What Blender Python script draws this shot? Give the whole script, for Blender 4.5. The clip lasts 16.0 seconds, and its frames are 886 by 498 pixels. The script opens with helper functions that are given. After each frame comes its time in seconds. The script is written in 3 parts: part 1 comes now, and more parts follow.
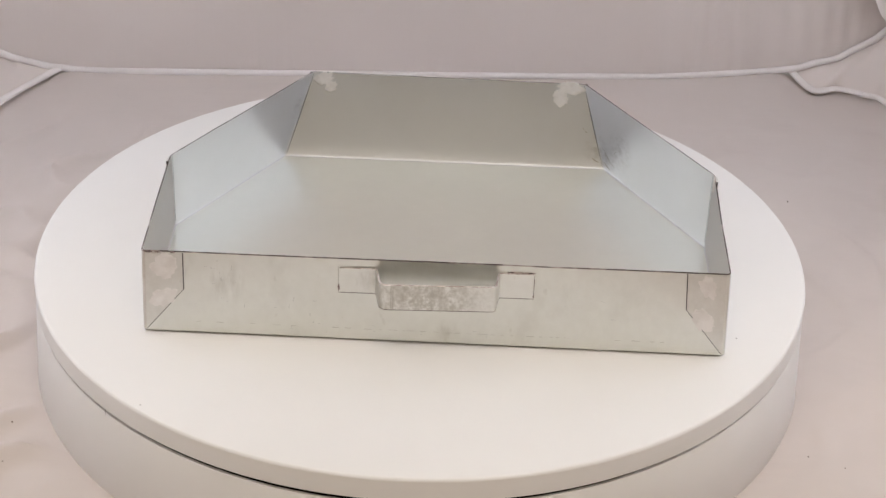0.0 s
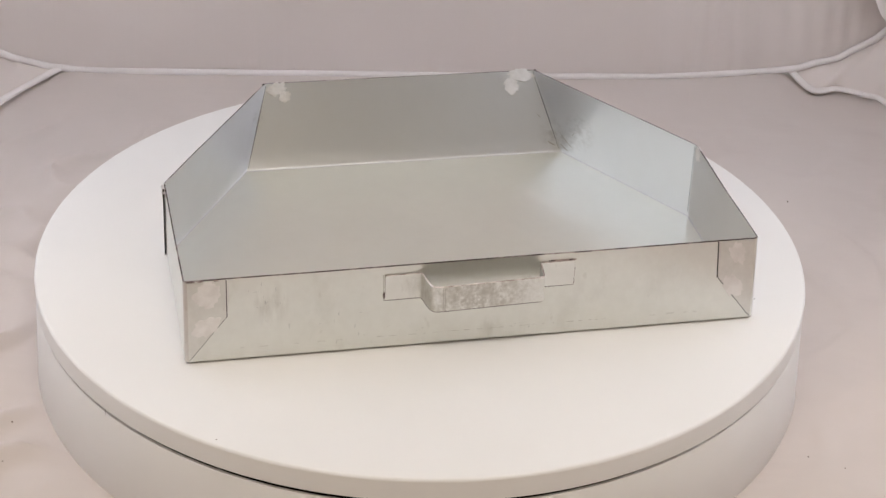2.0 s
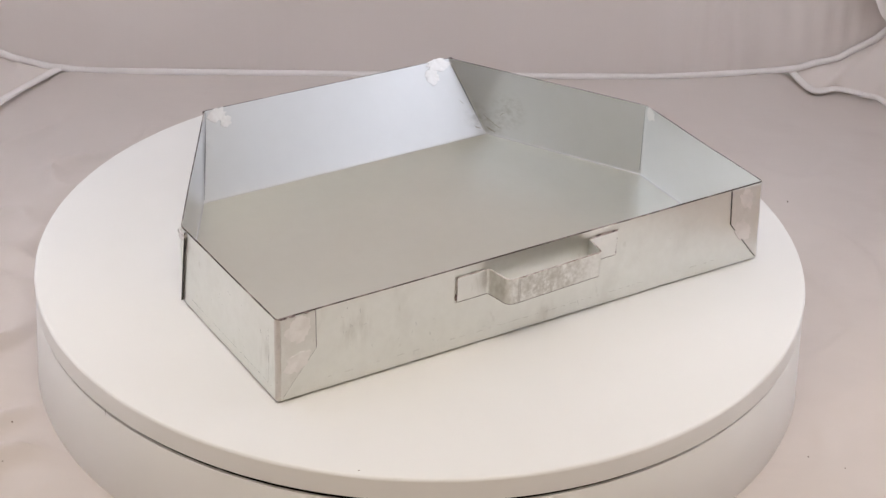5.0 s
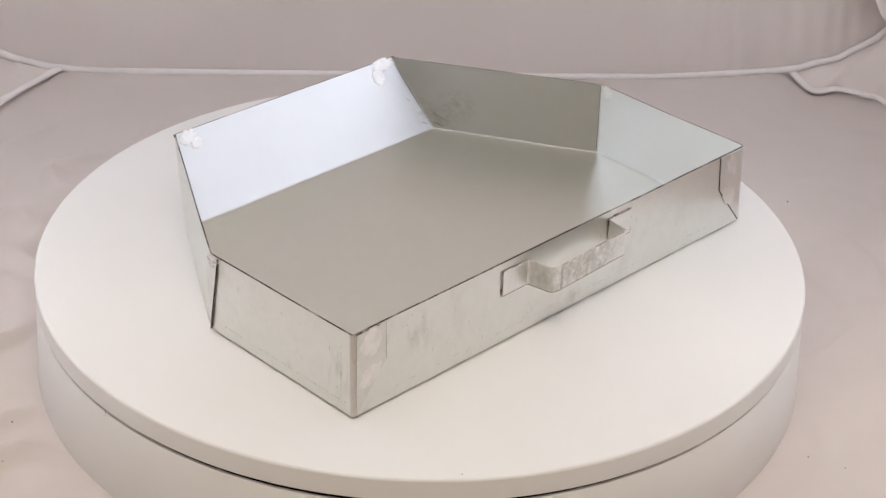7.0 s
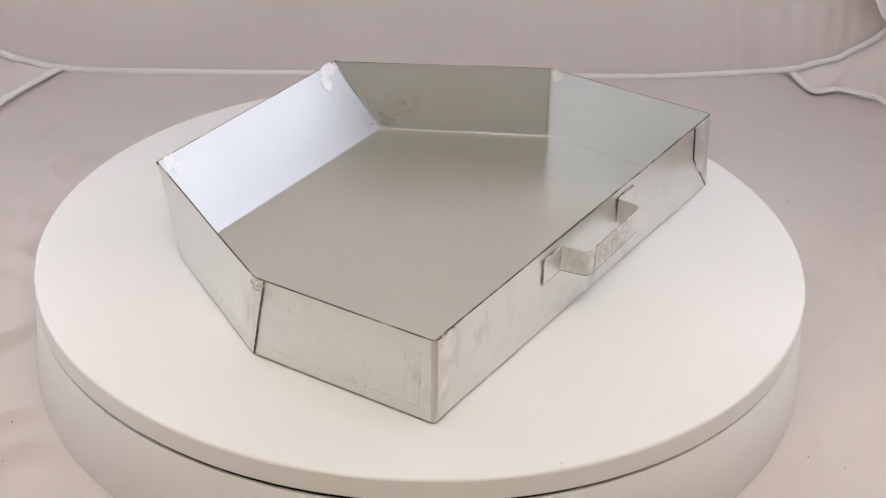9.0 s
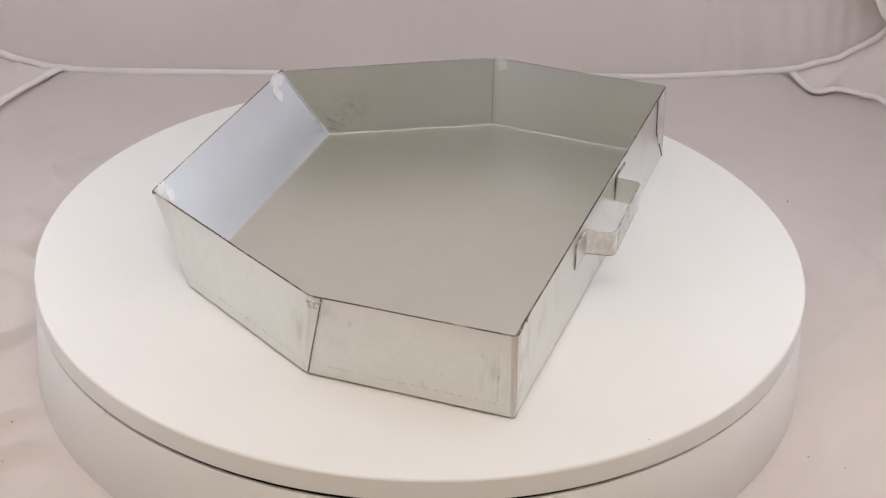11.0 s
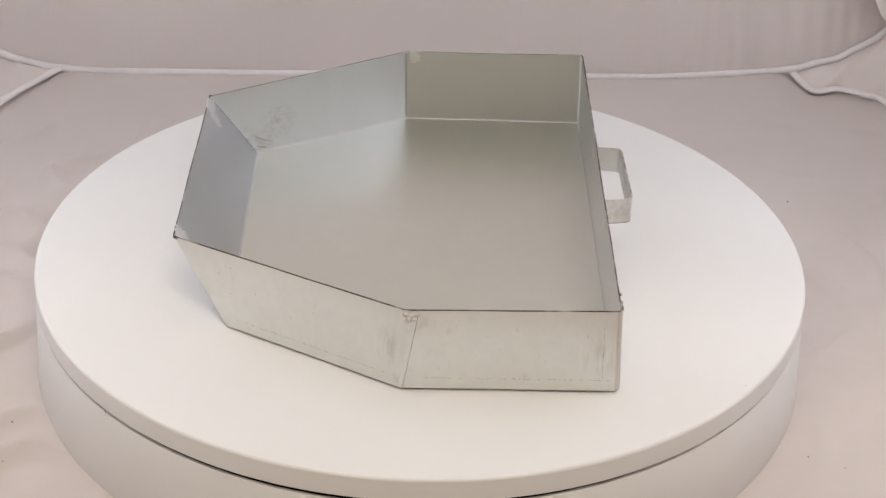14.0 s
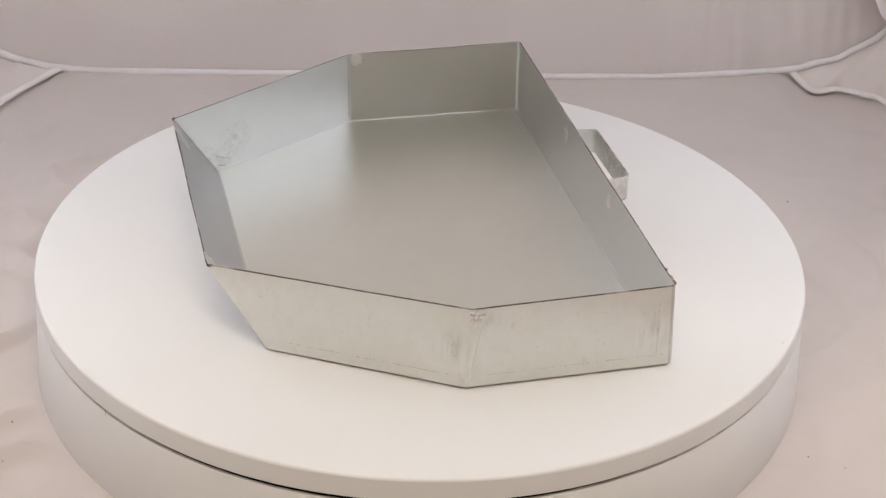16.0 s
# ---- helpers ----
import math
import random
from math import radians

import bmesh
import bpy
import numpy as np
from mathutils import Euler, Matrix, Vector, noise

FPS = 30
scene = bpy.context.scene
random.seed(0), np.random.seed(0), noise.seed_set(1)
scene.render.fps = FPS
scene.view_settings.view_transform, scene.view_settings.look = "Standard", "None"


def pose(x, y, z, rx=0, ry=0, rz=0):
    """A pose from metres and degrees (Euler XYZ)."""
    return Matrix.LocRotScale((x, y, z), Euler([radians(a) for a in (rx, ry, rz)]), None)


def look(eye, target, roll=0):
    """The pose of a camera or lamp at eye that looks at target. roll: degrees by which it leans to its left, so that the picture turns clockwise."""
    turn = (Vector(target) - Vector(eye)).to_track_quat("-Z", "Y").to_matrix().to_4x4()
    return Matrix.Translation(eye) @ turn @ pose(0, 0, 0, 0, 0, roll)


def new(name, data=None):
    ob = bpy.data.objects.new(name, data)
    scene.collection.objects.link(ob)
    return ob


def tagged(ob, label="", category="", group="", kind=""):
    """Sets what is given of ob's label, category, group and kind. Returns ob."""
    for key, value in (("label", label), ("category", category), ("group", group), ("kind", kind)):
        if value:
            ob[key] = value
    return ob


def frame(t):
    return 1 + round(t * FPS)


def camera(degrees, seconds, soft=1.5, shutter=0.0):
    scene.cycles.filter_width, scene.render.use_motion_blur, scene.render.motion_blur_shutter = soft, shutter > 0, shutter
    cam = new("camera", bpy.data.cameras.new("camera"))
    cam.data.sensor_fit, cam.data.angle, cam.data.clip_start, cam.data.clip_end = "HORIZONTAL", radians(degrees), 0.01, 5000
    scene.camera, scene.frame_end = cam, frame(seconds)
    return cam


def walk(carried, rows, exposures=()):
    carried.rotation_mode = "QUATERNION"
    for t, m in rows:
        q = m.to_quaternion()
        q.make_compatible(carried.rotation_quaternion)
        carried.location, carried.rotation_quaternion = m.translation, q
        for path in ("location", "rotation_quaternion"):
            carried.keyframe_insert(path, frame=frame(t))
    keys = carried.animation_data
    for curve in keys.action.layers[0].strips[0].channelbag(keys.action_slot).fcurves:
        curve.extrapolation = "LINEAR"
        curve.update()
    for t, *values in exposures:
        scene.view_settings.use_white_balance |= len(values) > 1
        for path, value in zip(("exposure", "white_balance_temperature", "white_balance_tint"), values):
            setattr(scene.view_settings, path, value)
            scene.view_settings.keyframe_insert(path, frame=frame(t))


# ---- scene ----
cam = camera(27.12, 16.0, soft=1.5)
EYE = Vector((0.0, -1.2528, 0.8186))
AIM = EYE + Vector((0.01158, 0.86309, -0.50492))
CAMERA_POSE = look(EYE, AIM, 2.087)
walk(cam, [(0.0, CAMERA_POSE), (16.0, CAMERA_POSE)])

# ---- light: soft boxes outside a white cloth tent, and an added room fill ----
TABLE_Z = 0.0869
RATE = 6.575

world = bpy.data.worlds.new("world")
scene.world = world
world.use_nodes = True
world.node_tree.nodes["Background"].inputs[0].default_value = (1.0, 0.95, 0.9, 1)
world.node_tree.nodes["Background"].inputs[1].default_value = 0.15


def soft_box(name, eye, target, width, height, watts, colour):
    lamp = bpy.data.lights.new(name, "AREA")
    lamp.shape, lamp.size, lamp.size_y, lamp.energy, lamp.color = "RECTANGLE", width, height, watts, colour
    ob = new(name, lamp)
    ob.matrix_world = look(eye, target)
    return ob


soft_box("soft_box_left", (-0.92, 0.15, 0.48), (0, 0.15, 0.48), 0.68, 0.64, 12, (0.79, 0.86, 1.0))
soft_box("soft_box_right", (0.92, 0.15, 0.48), (0, 0.15, 0.48), 0.68, 0.64, 12, (0.79, 0.86, 1.0))
soft_box("soft_box_top", (0.0, -0.05, 1.75), (0, -0.04, 0), 1.0, 1.0, 11.5, (0.99, 0.955, 0.91))
# Unseen warm fill, added to brighten the front of drum and pan.
soft_box("added_room_fill", (0.0, -1.35, 2.45), (0, -1.30, 0), 1.2, 0.6, 30.3, (1.0, 0.915, 0.79))

scene.view_settings.exposure = 0.0


# ---- materials ----
def material(name, base, rough=0.5, metal=0.0):
    m = bpy.data.materials.new(name)
    m.use_nodes = True
    b = m.node_tree.nodes["Principled BSDF"]
    b.inputs["Base Color"].default_value = (*base, 1)
    b.inputs["Roughness"].default_value = rough
    b.inputs["Metallic"].default_value = metal
    return m, m.node_tree, b


def add(tree, kind, **values):
    n = tree.nodes.new(kind)
    for key, value in values.items():
        n.inputs[key.replace("_", " ")].default_value = value
    return n


def coords(tree, stretch=(1, 1, 1)):
    c = tree.nodes.new("ShaderNodeTexCoord")
    s = tree.nodes.new("ShaderNodeMapping")
    s.inputs["Scale"].default_value = stretch
    tree.links.new(c.outputs["Object"], s.inputs["Vector"])
    return s.outputs["Vector"]


def noise_of(tree, scale, detail=4, stretch=(1, 1, 1), rough=0.55):
    n = add(tree, "ShaderNodeTexNoise", Scale=scale, Detail=detail, Roughness=rough)
    tree.links.new(coords(tree, stretch), n.inputs["Vector"])
    return n.outputs["Fac"]


def spread(tree, value, low, high, to_low=0.0, to_high=1.0):
    r = tree.nodes.new("ShaderNodeMapRange")
    for i, v in enumerate((low, high, to_low, to_high)):
        r.inputs[i + 1].default_value = v
    tree.links.new(value, r.inputs[0])
    return r.outputs[0]


def blend(tree, factor, a, b):
    n = tree.nodes.new("ShaderNodeMix")
    n.data_type = "RGBA"
    tree.links.new(factor, n.inputs[0])
    for socket, v in ((n.inputs[6], a), (n.inputs[7], b)):
        if isinstance(v, tuple):
            socket.default_value = (*v, 1)
        else:
            tree.links.new(v, socket)
    return n.outputs[2]


def bump(tree, bsdf, height, strength, distance):
    n = add(tree, "ShaderNodeBump", Strength=strength, Distance=distance)
    tree.links.new(height, n.inputs["Height"])
    tree.links.new(n.outputs[0], bsdf.inputs["Normal"])


def mark(t, centre, radius, scale, seed, strength=0.45):
    """An uneven rubbed mark round a place on the metal."""
    c = t.nodes.new("ShaderNodeTexCoord")
    d = t.nodes.new("ShaderNodeVectorMath")
    d.operation = "DISTANCE"
    d.inputs[1].default_value = centre
    t.links.new(c.outputs["Object"], d.inputs[0])
    near = spread(t, d.outputs["Value"], radius, radius * 0.25, 0.0, 1.0)
    m = t.nodes.new("ShaderNodeMath")
    m.operation = "MULTIPLY"
    t.links.new(near, m.inputs[0])
    t.links.new(spread(t, noise_of(t, scale, 4, (1, 1, seed)), 0.42, 0.66, 0.0, strength), m.inputs[1])
    return m.outputs[0]


def galvanised(name, base, rough, stain, grain_scale=85, marks=(), wave=0.16):
    """Zinc-coated sheet: broad soft clouding, a fine spangle, smudges and flecks by the share of stain."""
    m, t, b = material(name, base, rough, 1.0)
    dark = tuple(c * k for c, k in zip(base, (0.60, 0.57, 0.53)))
    pale = tuple(min(1, c * 1.04) for c in base)
    cloud = spread(t, noise_of(t, 9, 3), 0.35, 0.7)
    grain = blend(t, cloud, base, pale)
    smudge = spread(t, noise_of(t, 24, 8, (1, 1, 0.6), 0.66), 0.56, 0.84, 0.0, stain)
    fleck = spread(t, noise_of(t, 150, 2, (1, 1, 0.5)), 0.69, 0.78, 0.0, stain * 0.8)
    fine = spread(t, noise_of(t, grain_scale, 4, (1, 1, 0.85), 0.6), 0.30, 0.72, 0.0, 0.05 + 0.55 * stain)
    dull = tuple(c * k for c, k in zip(base, (0.80, 0.785, 0.76)))
    first = blend(t, smudge, blend(t, fine, grain, dull), dark)
    last = blend(t, fleck, first, dark)
    for place in marks:
        last = blend(t, mark(t, *place), last, dark)
    t.links.new(last, b.inputs["Base Color"])
    t.links.new(spread(t, noise_of(t, 30, 4), 0.3, 0.7, rough, rough + 0.02 + 0.12 * stain), b.inputs["Roughness"])
    bump(t, b, noise_of(t, 7, 2), wave, 0.004)
    return m


STEEL = galvanised("galvanised_steel", (0.745, 0.745, 0.715), 0.30, 0.30, 130,
                   (((0.010, -0.001, 0.010), 0.011, 150, 0.3), ((-0.150, -0.001, 0.042), 0.020, 170, 0.25), ((-0.186, -0.001, 0.055), 0.016, 210, 0.4),
                    ((0.190, -0.001, 0.055), 0.014, 190, 0.4), ((-0.209, 0.14, 0.055), 0.016, 220, 0.4), ((-0.209, 0.012, 0.03), 0.020, 180, 0.2), ((-0.208, 0.158, 0.03), 0.018, 210, 0.15)))
# Same zinc sheet as outside; darker base puts interior shade into the colour.
STEEL_INSIDE_SHADED = galvanised("galvanised_inner_shaded", (0.645, 0.633, 0.632), 0.36, 0.03, 85,
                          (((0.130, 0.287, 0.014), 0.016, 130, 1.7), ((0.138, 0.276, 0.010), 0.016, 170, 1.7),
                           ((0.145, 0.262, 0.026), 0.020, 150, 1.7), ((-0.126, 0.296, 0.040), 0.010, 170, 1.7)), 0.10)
STEEL_FLOOR = galvanised("galvanised_floor", (0.77, 0.77, 0.705), 0.36, 0.05, 85, (), 0.07)
STEEL_FLAP = galvanised("galvanised_flap", (0.71, 0.695, 0.67), 0.34, 0.65, 160)
STEEL_WORN = galvanised("galvanised_worn_bend", (0.64, 0.60, 0.57), 0.40, 0.6, 160)
STRAP = galvanised("galvanised_strap", (0.76, 0.755, 0.735), 0.30, 0.45, 85,
                   (((-0.010, -0.0220, 0.049), 0.050, 260, 0.7, 0.9), ((-0.012, -0.0220, 0.049), 0.048, 110, 0.5, 0.8), ((0.000, -0.0220, 0.049), 0.046, 420, 1.0, 0.8), ((-0.046, -0.004, 0.05), 0.010, 200, 0.3)))

EDGE, t, b = material("cut_edge_and_shade", (0.10, 0.075, 0.065), 0.8, 0.0)
t.links.new(blend(t, spread(t, noise_of(t, 42, 5, (1, 1, 1), 0.65), 0.52, 0.62), (0.030, 0.013, 0.009), (0.42, 0.36, 0.33)), b.inputs["Base Color"])

# Near-black for the cut edges and for shade in open gaps.
SEAM, _, _ = material("dark_edge_gap_shade", (0.022, 0.018, 0.017), 0.7, 0.0)

SOLDER, t, b = material("dull_solder", (0.62, 0.58, 0.56), 0.46, 0.9)
t.links.new(blend(t, spread(t, noise_of(t, 120, 5), 0.40, 0.68), (0.82, 0.79, 0.775), (0.73, 0.695, 0.675)), b.inputs["Base Color"])
bump(t, b, noise_of(t, 110, 4), 0.15, 0.0006)

WELD, t, b = material("rough_weld", (0.6, 0.5, 0.48), 0.5, 0.5)
t.links.new(blend(t, spread(t, noise_of(t, 420, 5), 0.42, 0.62), (0.86, 0.82, 0.80), (0.50, 0.45, 0.43)), b.inputs["Base Color"])
bump(t, b, noise_of(t, 500, 3), 0.8, 0.0015)
SCRIBE, _, _ = material("scribed_line", (0.20, 0.20, 0.21), 0.7, 0.2)
BURNT, t, b = material("burnt_weld_edge", (0.2, 0.13, 0.12), 0.5, 0.5)
t.links.new(blend(t, spread(t, noise_of(t, 300, 4), 0.40, 0.60), (0.05, 0.03, 0.028), (0.45, 0.36, 0.34)), b.inputs["Base Color"])
WORN, t, b = material("worn_strap_edge", (0.62, 0.55, 0.53), 0.6, 0.55)
t.links.new(blend(t, spread(t, noise_of(t, 160, 4), 0.42, 0.62), (0.66, 0.59, 0.57), (0.30, 0.24, 0.22)), b.inputs["Base Color"])
FAINT, _, _ = material("faint_scribe_and_outline", (0.47, 0.45, 0.42), 0.6, 0.7)
SCUFF, _, _ = material("dark_scuff", (0.40, 0.36, 0.31), 0.5, 0.6)

WHITE, t, b = material("white_laminate", (0.82, 0.80, 0.775), 0.48)
t.links.new(blend(t, spread(t, noise_of(t, 5, 5), 0.35, 0.7), (0.77, 0.737, 0.715), (0.80, 0.767, 0.745)), b.inputs["Base Color"])
t.links.new(spread(t, noise_of(t, 30, 5), 0.3, 0.7, 0.42, 0.56), b.inputs["Roughness"])
bump(t, b, noise_of(t, 400, 3), 0.05, 0.0005)

BLACK, _, _ = material("gap_shade_black", (0.010, 0.006, 0.005), 0.9)
SPECK, _, _ = material("dust_speck", (0.20, 0.15, 0.12), 0.9)


def cloth(name, base, pale, through_share, stretch=(1, 0.5, 1), creases=12, relief=0.55):
    m, t, b = material(name, base, 0.95)
    b.inputs["Specular IOR Level"].default_value = 0.15
    tint = blend(t, spread(t, noise_of(t, 3.5, 5), 0.3, 0.7), base, pale)
    t.links.new(tint, b.inputs["Base Color"])
    bump(t, b, noise_of(t, creases, 3, stretch, 0.5), relief, 0.012)
    if through_share:
        lit = t.nodes.new("ShaderNodeBsdfTranslucent")
        lit.inputs["Color"].default_value = (0.80, 0.80, 0.80, 1)
        mix = t.nodes.new("ShaderNodeMixShader")
        mix.inputs[0].default_value = through_share
        t.links.new(b.outputs[0], mix.inputs[1])
        t.links.new(lit.outputs[0], mix.inputs[2])
        t.links.new(mix.outputs[0], t.nodes["Material Output"].inputs[0])
    return m


FLOOR_CLOTH = cloth("grey_white_floor_cloth", (0.58, 0.51, 0.478), (0.64, 0.565, 0.53), 0, (0.45, 1.0, 1), 16, 0.28)
BACK_CLOTH = cloth("grey_white_back_cloth", (0.69, 0.61, 0.575), (0.73, 0.65, 0.615), 0, (2.4, 1, 0.10), 12, 0.14)
SIDE_CLOTH = cloth("white_diffusing_cloth", (0.70, 0.69, 0.68), (0.74, 0.73, 0.72), 0.5)
PIPING, t, b = material("white_piping", (0.72, 0.67, 0.65), 0.9)
t.links.new(blend(t, spread(t, noise_of(t, 30, 4), 0.3, 0.7), (0.74, 0.68, 0.66), (0.83, 0.77, 0.75)), b.inputs["Base Color"])
PLASTER, t, b = material("room_plaster", (0.55, 0.50, 0.45), 0.9)
t.links.new(blend(t, spread(t, noise_of(t, 2, 5), 0.3, 0.7), (0.68, 0.65, 0.57), (0.74, 0.71, 0.63)), b.inputs["Base Color"])
ROOM_FLOOR, t, b = material("room_floor", (0.35, 0.31, 0.28), 0.7)
t.links.new(blend(t, spread(t, noise_of(t, 3, 5), 0.3, 0.7), (0.52, 0.48, 0.44), (0.58, 0.54, 0.50)), b.inputs["Base Color"])


# ---- building helpers ----
def link_mesh(name, bm, mats, parent=None, label="", angle=35):
    bmesh.ops.recalc_face_normals(bm, faces=bm.faces[:])
    me = bpy.data.meshes.new(name)
    bm.to_mesh(me)
    bm.free()
    for m in (mats if isinstance(mats, (list, tuple)) else [mats]):
        me.materials.append(m)
    me.shade_smooth()
    me.set_sharp_from_angle(angle=radians(angle))
    ob = new(name, me)
    if parent:
        ob.parent = parent
    if label:
        tagged(ob, label)
    return ob


def part(name, bm, mats, parent, label="", angle=35):
    return link_mesh(name, bm, mats, parent, label, angle)


def grid_faces(bm, rows, mat=0):
    """Quads between rows of vertices of equal length."""
    for a, b in zip(rows, rows[1:]):
        for i in range(len(a) - 1):
            f = bm.faces.new((a[i], a[i + 1], b[i + 1], b[i]))
            f.material_index = mat


def lathe(profile, steps=128, closed=True):
    """A solid of revolution about z from (radius, height) pairs, its first and last radius zero or the profile a ring."""
    bm = bmesh.new()
    rings = []
    for r, z in profile:
        rings.append([bm.verts.new((r * math.cos(2 * math.pi * i / steps), r * math.sin(2 * math.pi * i / steps), z)) for i in range(steps)])
    for a, b in zip(rings, rings[1:]):
        for i in range(steps):
            j = (i + 1) % steps
            bm.faces.new((a[i], a[j], b[j], b[i]))
    bm.faces.new(rings[0])
    bm.faces.new(rings[-1])
    return bm


def tube(points, radius, sides=8, flat=1.0):
    bm = bmesh.new()
    pts = [Vector(q) for q in points]
    rows = []
    for i, q in enumerate(pts):
        d = (pts[min(i + 1, len(pts) - 1)] - pts[max(i - 1, 0)]).normalized()
        side = d.cross(Vector((0, 0, 1)))
        side = side.normalized() if side.length > 1e-4 else Vector((1, 0, 0))
        up = side.cross(d)
        k = radius * (1 + 0.18 * noise.noise(q * 30))
        rows.append([bm.verts.new(q + k * (math.cos(a) * side + math.sin(a) * flat * up)) for a in [2 * math.pi * s / sides for s in range(sides)]])
    for a, b in zip(rows, rows[1:]):
        for s in range(sides):
            bm.faces.new((a[s], a[(s + 1) % sides], b[(s + 1) % sides], b[s]))
    bm.faces.new(rows[0])
    bm.faces.new(rows[-1])
    return bm


def smooth_line(points, steps=8):
    """A Catmull-Rom line through points."""
    pts = [Vector(q) for q in points]
    out = []
    for i in range(len(pts) - 1):
        a, b, c, d = pts[max(i - 1, 0)], pts[i], pts[i + 1], pts[min(i + 2, len(pts) - 1)]
        for s in range(steps):
            u = s / steps
            out.append(0.5 * ((2 * b) + (c - a) * u + (2 * a - 5 * b + 4 * c - d) * u * u + (3 * b - a - 3 * c + d) * u ** 3))
    return out + [pts[-1]]


def smooth(a, b, x):
    u = min(1.0, max(0.0, (x - a) / (b - a)))
    return u * u * (3 - 2 * u)


# ---- the room that closes the place ----
def slab(name, lo, hi, mat, label):
    bm = bmesh.new()
    bmesh.ops.create_cube(bm, size=1, matrix=Matrix.Translation([(a + b) / 2 for a, b in zip(lo, hi)]) @ Matrix.Diagonal([b - a for a, b in zip(lo, hi)] + [1]))
    return tagged(link_mesh(name, bm, mat), label, kind="structure")


slab("floor", (-2.6, -3.2, -0.12), (2.6, 2.0, -0.012), ROOM_FLOOR, "plain dull studio floor under the cloth tent")
slab("ceiling", (-2.6, -3.2, 2.6), (2.6, 2.0, 2.7), PLASTER, "plain pale plaster ceiling of the studio")
slab("wall_north", (-2.6, 2.0, -0.12), (2.6, 2.1, 2.7), PLASTER, "plain pale plaster wall behind the tent")
slab("wall_south", (-2.6, -3.3, -0.12), (2.6, -3.2, 2.7), PLASTER, "plain pale plaster wall facing the tent")
slab("wall_west", (-2.7, -3.3, -0.12), (-2.6, 2.1, 2.7), PLASTER, "plain pale plaster wall beside the tent")
slab("wall_east", (2.6, -3.3, -0.12), (2.7, 2.1, 2.7), PLASTER, "plain pale plaster wall beside the tent")


# ---- the cloth tent ----
def back_y(x):
    return 0.506 + 0.045 * x


BACK_EDGE = [(-0.53, 0.11), (-0.50, 0.056), (-0.442, 0.02), (-0.408, 0.009), (-0.379, 0.003), (-0.30, 0.0), (0.15, 0.0), (0.266, 0.002), (0.326, 0.006),
             (0.385, 0.012), (0.408, 0.019), (0.432, 0.025), (0.448, 0.035), (0.468, 0.046), (0.48, 0.058), (0.51, 0.088), (0.54, 0.15)]
TENT_TOP = 0.96
TENT_FRONT = -0.46


def edge_z(x):
    for (a, za), (b, zb) in zip(BACK_EDGE, BACK_EDGE[1:]):
        if x <= b:
            return za + (zb - za) * max(0, (x - a)) / (b - a)
    return BACK_EDGE[-1][1]


def floor_height(x, y):
    """The lie of the cloth: long soft creases, flat under the turntable."""
    away = smooth(0.302, 0.34, math.hypot(x, y))
    q = Vector((x, y, 0))
    wide = noise.noise(Vector((x * 5 + y * 3.5, y * 2.2 - x * 1.5, 1.3)))
    crease = 1 - abs(noise.noise(Vector((x * 9 - y * 4.5, y * 7 + x * 5, 4.1))))
    small = noise.noise(q * 34 + Vector((3, 1, 7)))
    left = 0.55 + 1.35 * smooth(0.0, -0.32, x)
    fine = 1 - abs(noise.noise(Vector((x * 20 - y * 9, y * 15 + x * 12, 8.7))))
    return away * left * (0.0050 * wide + 0.0060 * (max(0, crease - 0.80) / 0.20) ** 1.5 + 0.0003 * small + 0.0012 * (max(0, fine - 0.78) / 0.22) ** 1.4) - 0.0008


def cloth_height(x, y):
    """The lie of the cloth, pulled flat towards the seam at its far edge."""
    v = (y + 0.62) / (back_y(x) + 0.62)
    return floor_height(x, y) * (1 - 0.9 * smooth(0.80, 0.93, v))


def floor_panel():
    bm = bmesh.new()
    rows = []
    n, m = 240, 220
    for j in range(m + 1):
        v = j / m
        row = []
        for i in range(n + 1):
            x = -0.66 + 1.32 * i / n
            y = -0.62 + (back_y(x) + 0.62) * v
            z = cloth_height(x, y)
            z += (edge_z(x) + 0.001) * smooth(0.90, 1.0, v) * smooth(0.398, 0.36, x) * smooth(-0.40, -0.36, x)
            row.append(bm.verts.new((x, y, z)))
        rows.append(row)
    grid_faces(bm, rows)
    return bm


def back_panel():
    bm = bmesh.new()
    rows = []
    n, m = 300, 30
    for j in range(m + 1):
        v = (j / m) ** 1.6
        row = []
        for i in range(n + 1):
            x = -0.53 + 1.07 * i / n
            z = edge_z(x) + (TENT_TOP - edge_z(x)) * v
            right = smooth(0.20, 0.36, x) * (0.4 + 0.9 * abs(noise.noise(Vector((x * 9, 2, 3)))))
            fold = right * 0.0022 * math.sin(x * 300 + 9 * noise.noise(Vector((x * 16, z * 1.2, 0)))) + 0.004 * noise.noise(Vector((x * 11, z * 1.2, 9)))
            belly = 0.02 * math.sin(math.pi * min(1, v)) 
            row.append(bm.verts.new((x, back_y(x) + fold * smooth(0, 0.02, z - edge_z(x)) + belly, z)))
        rows.append(row)
    grid_faces(bm, rows)
    return bm


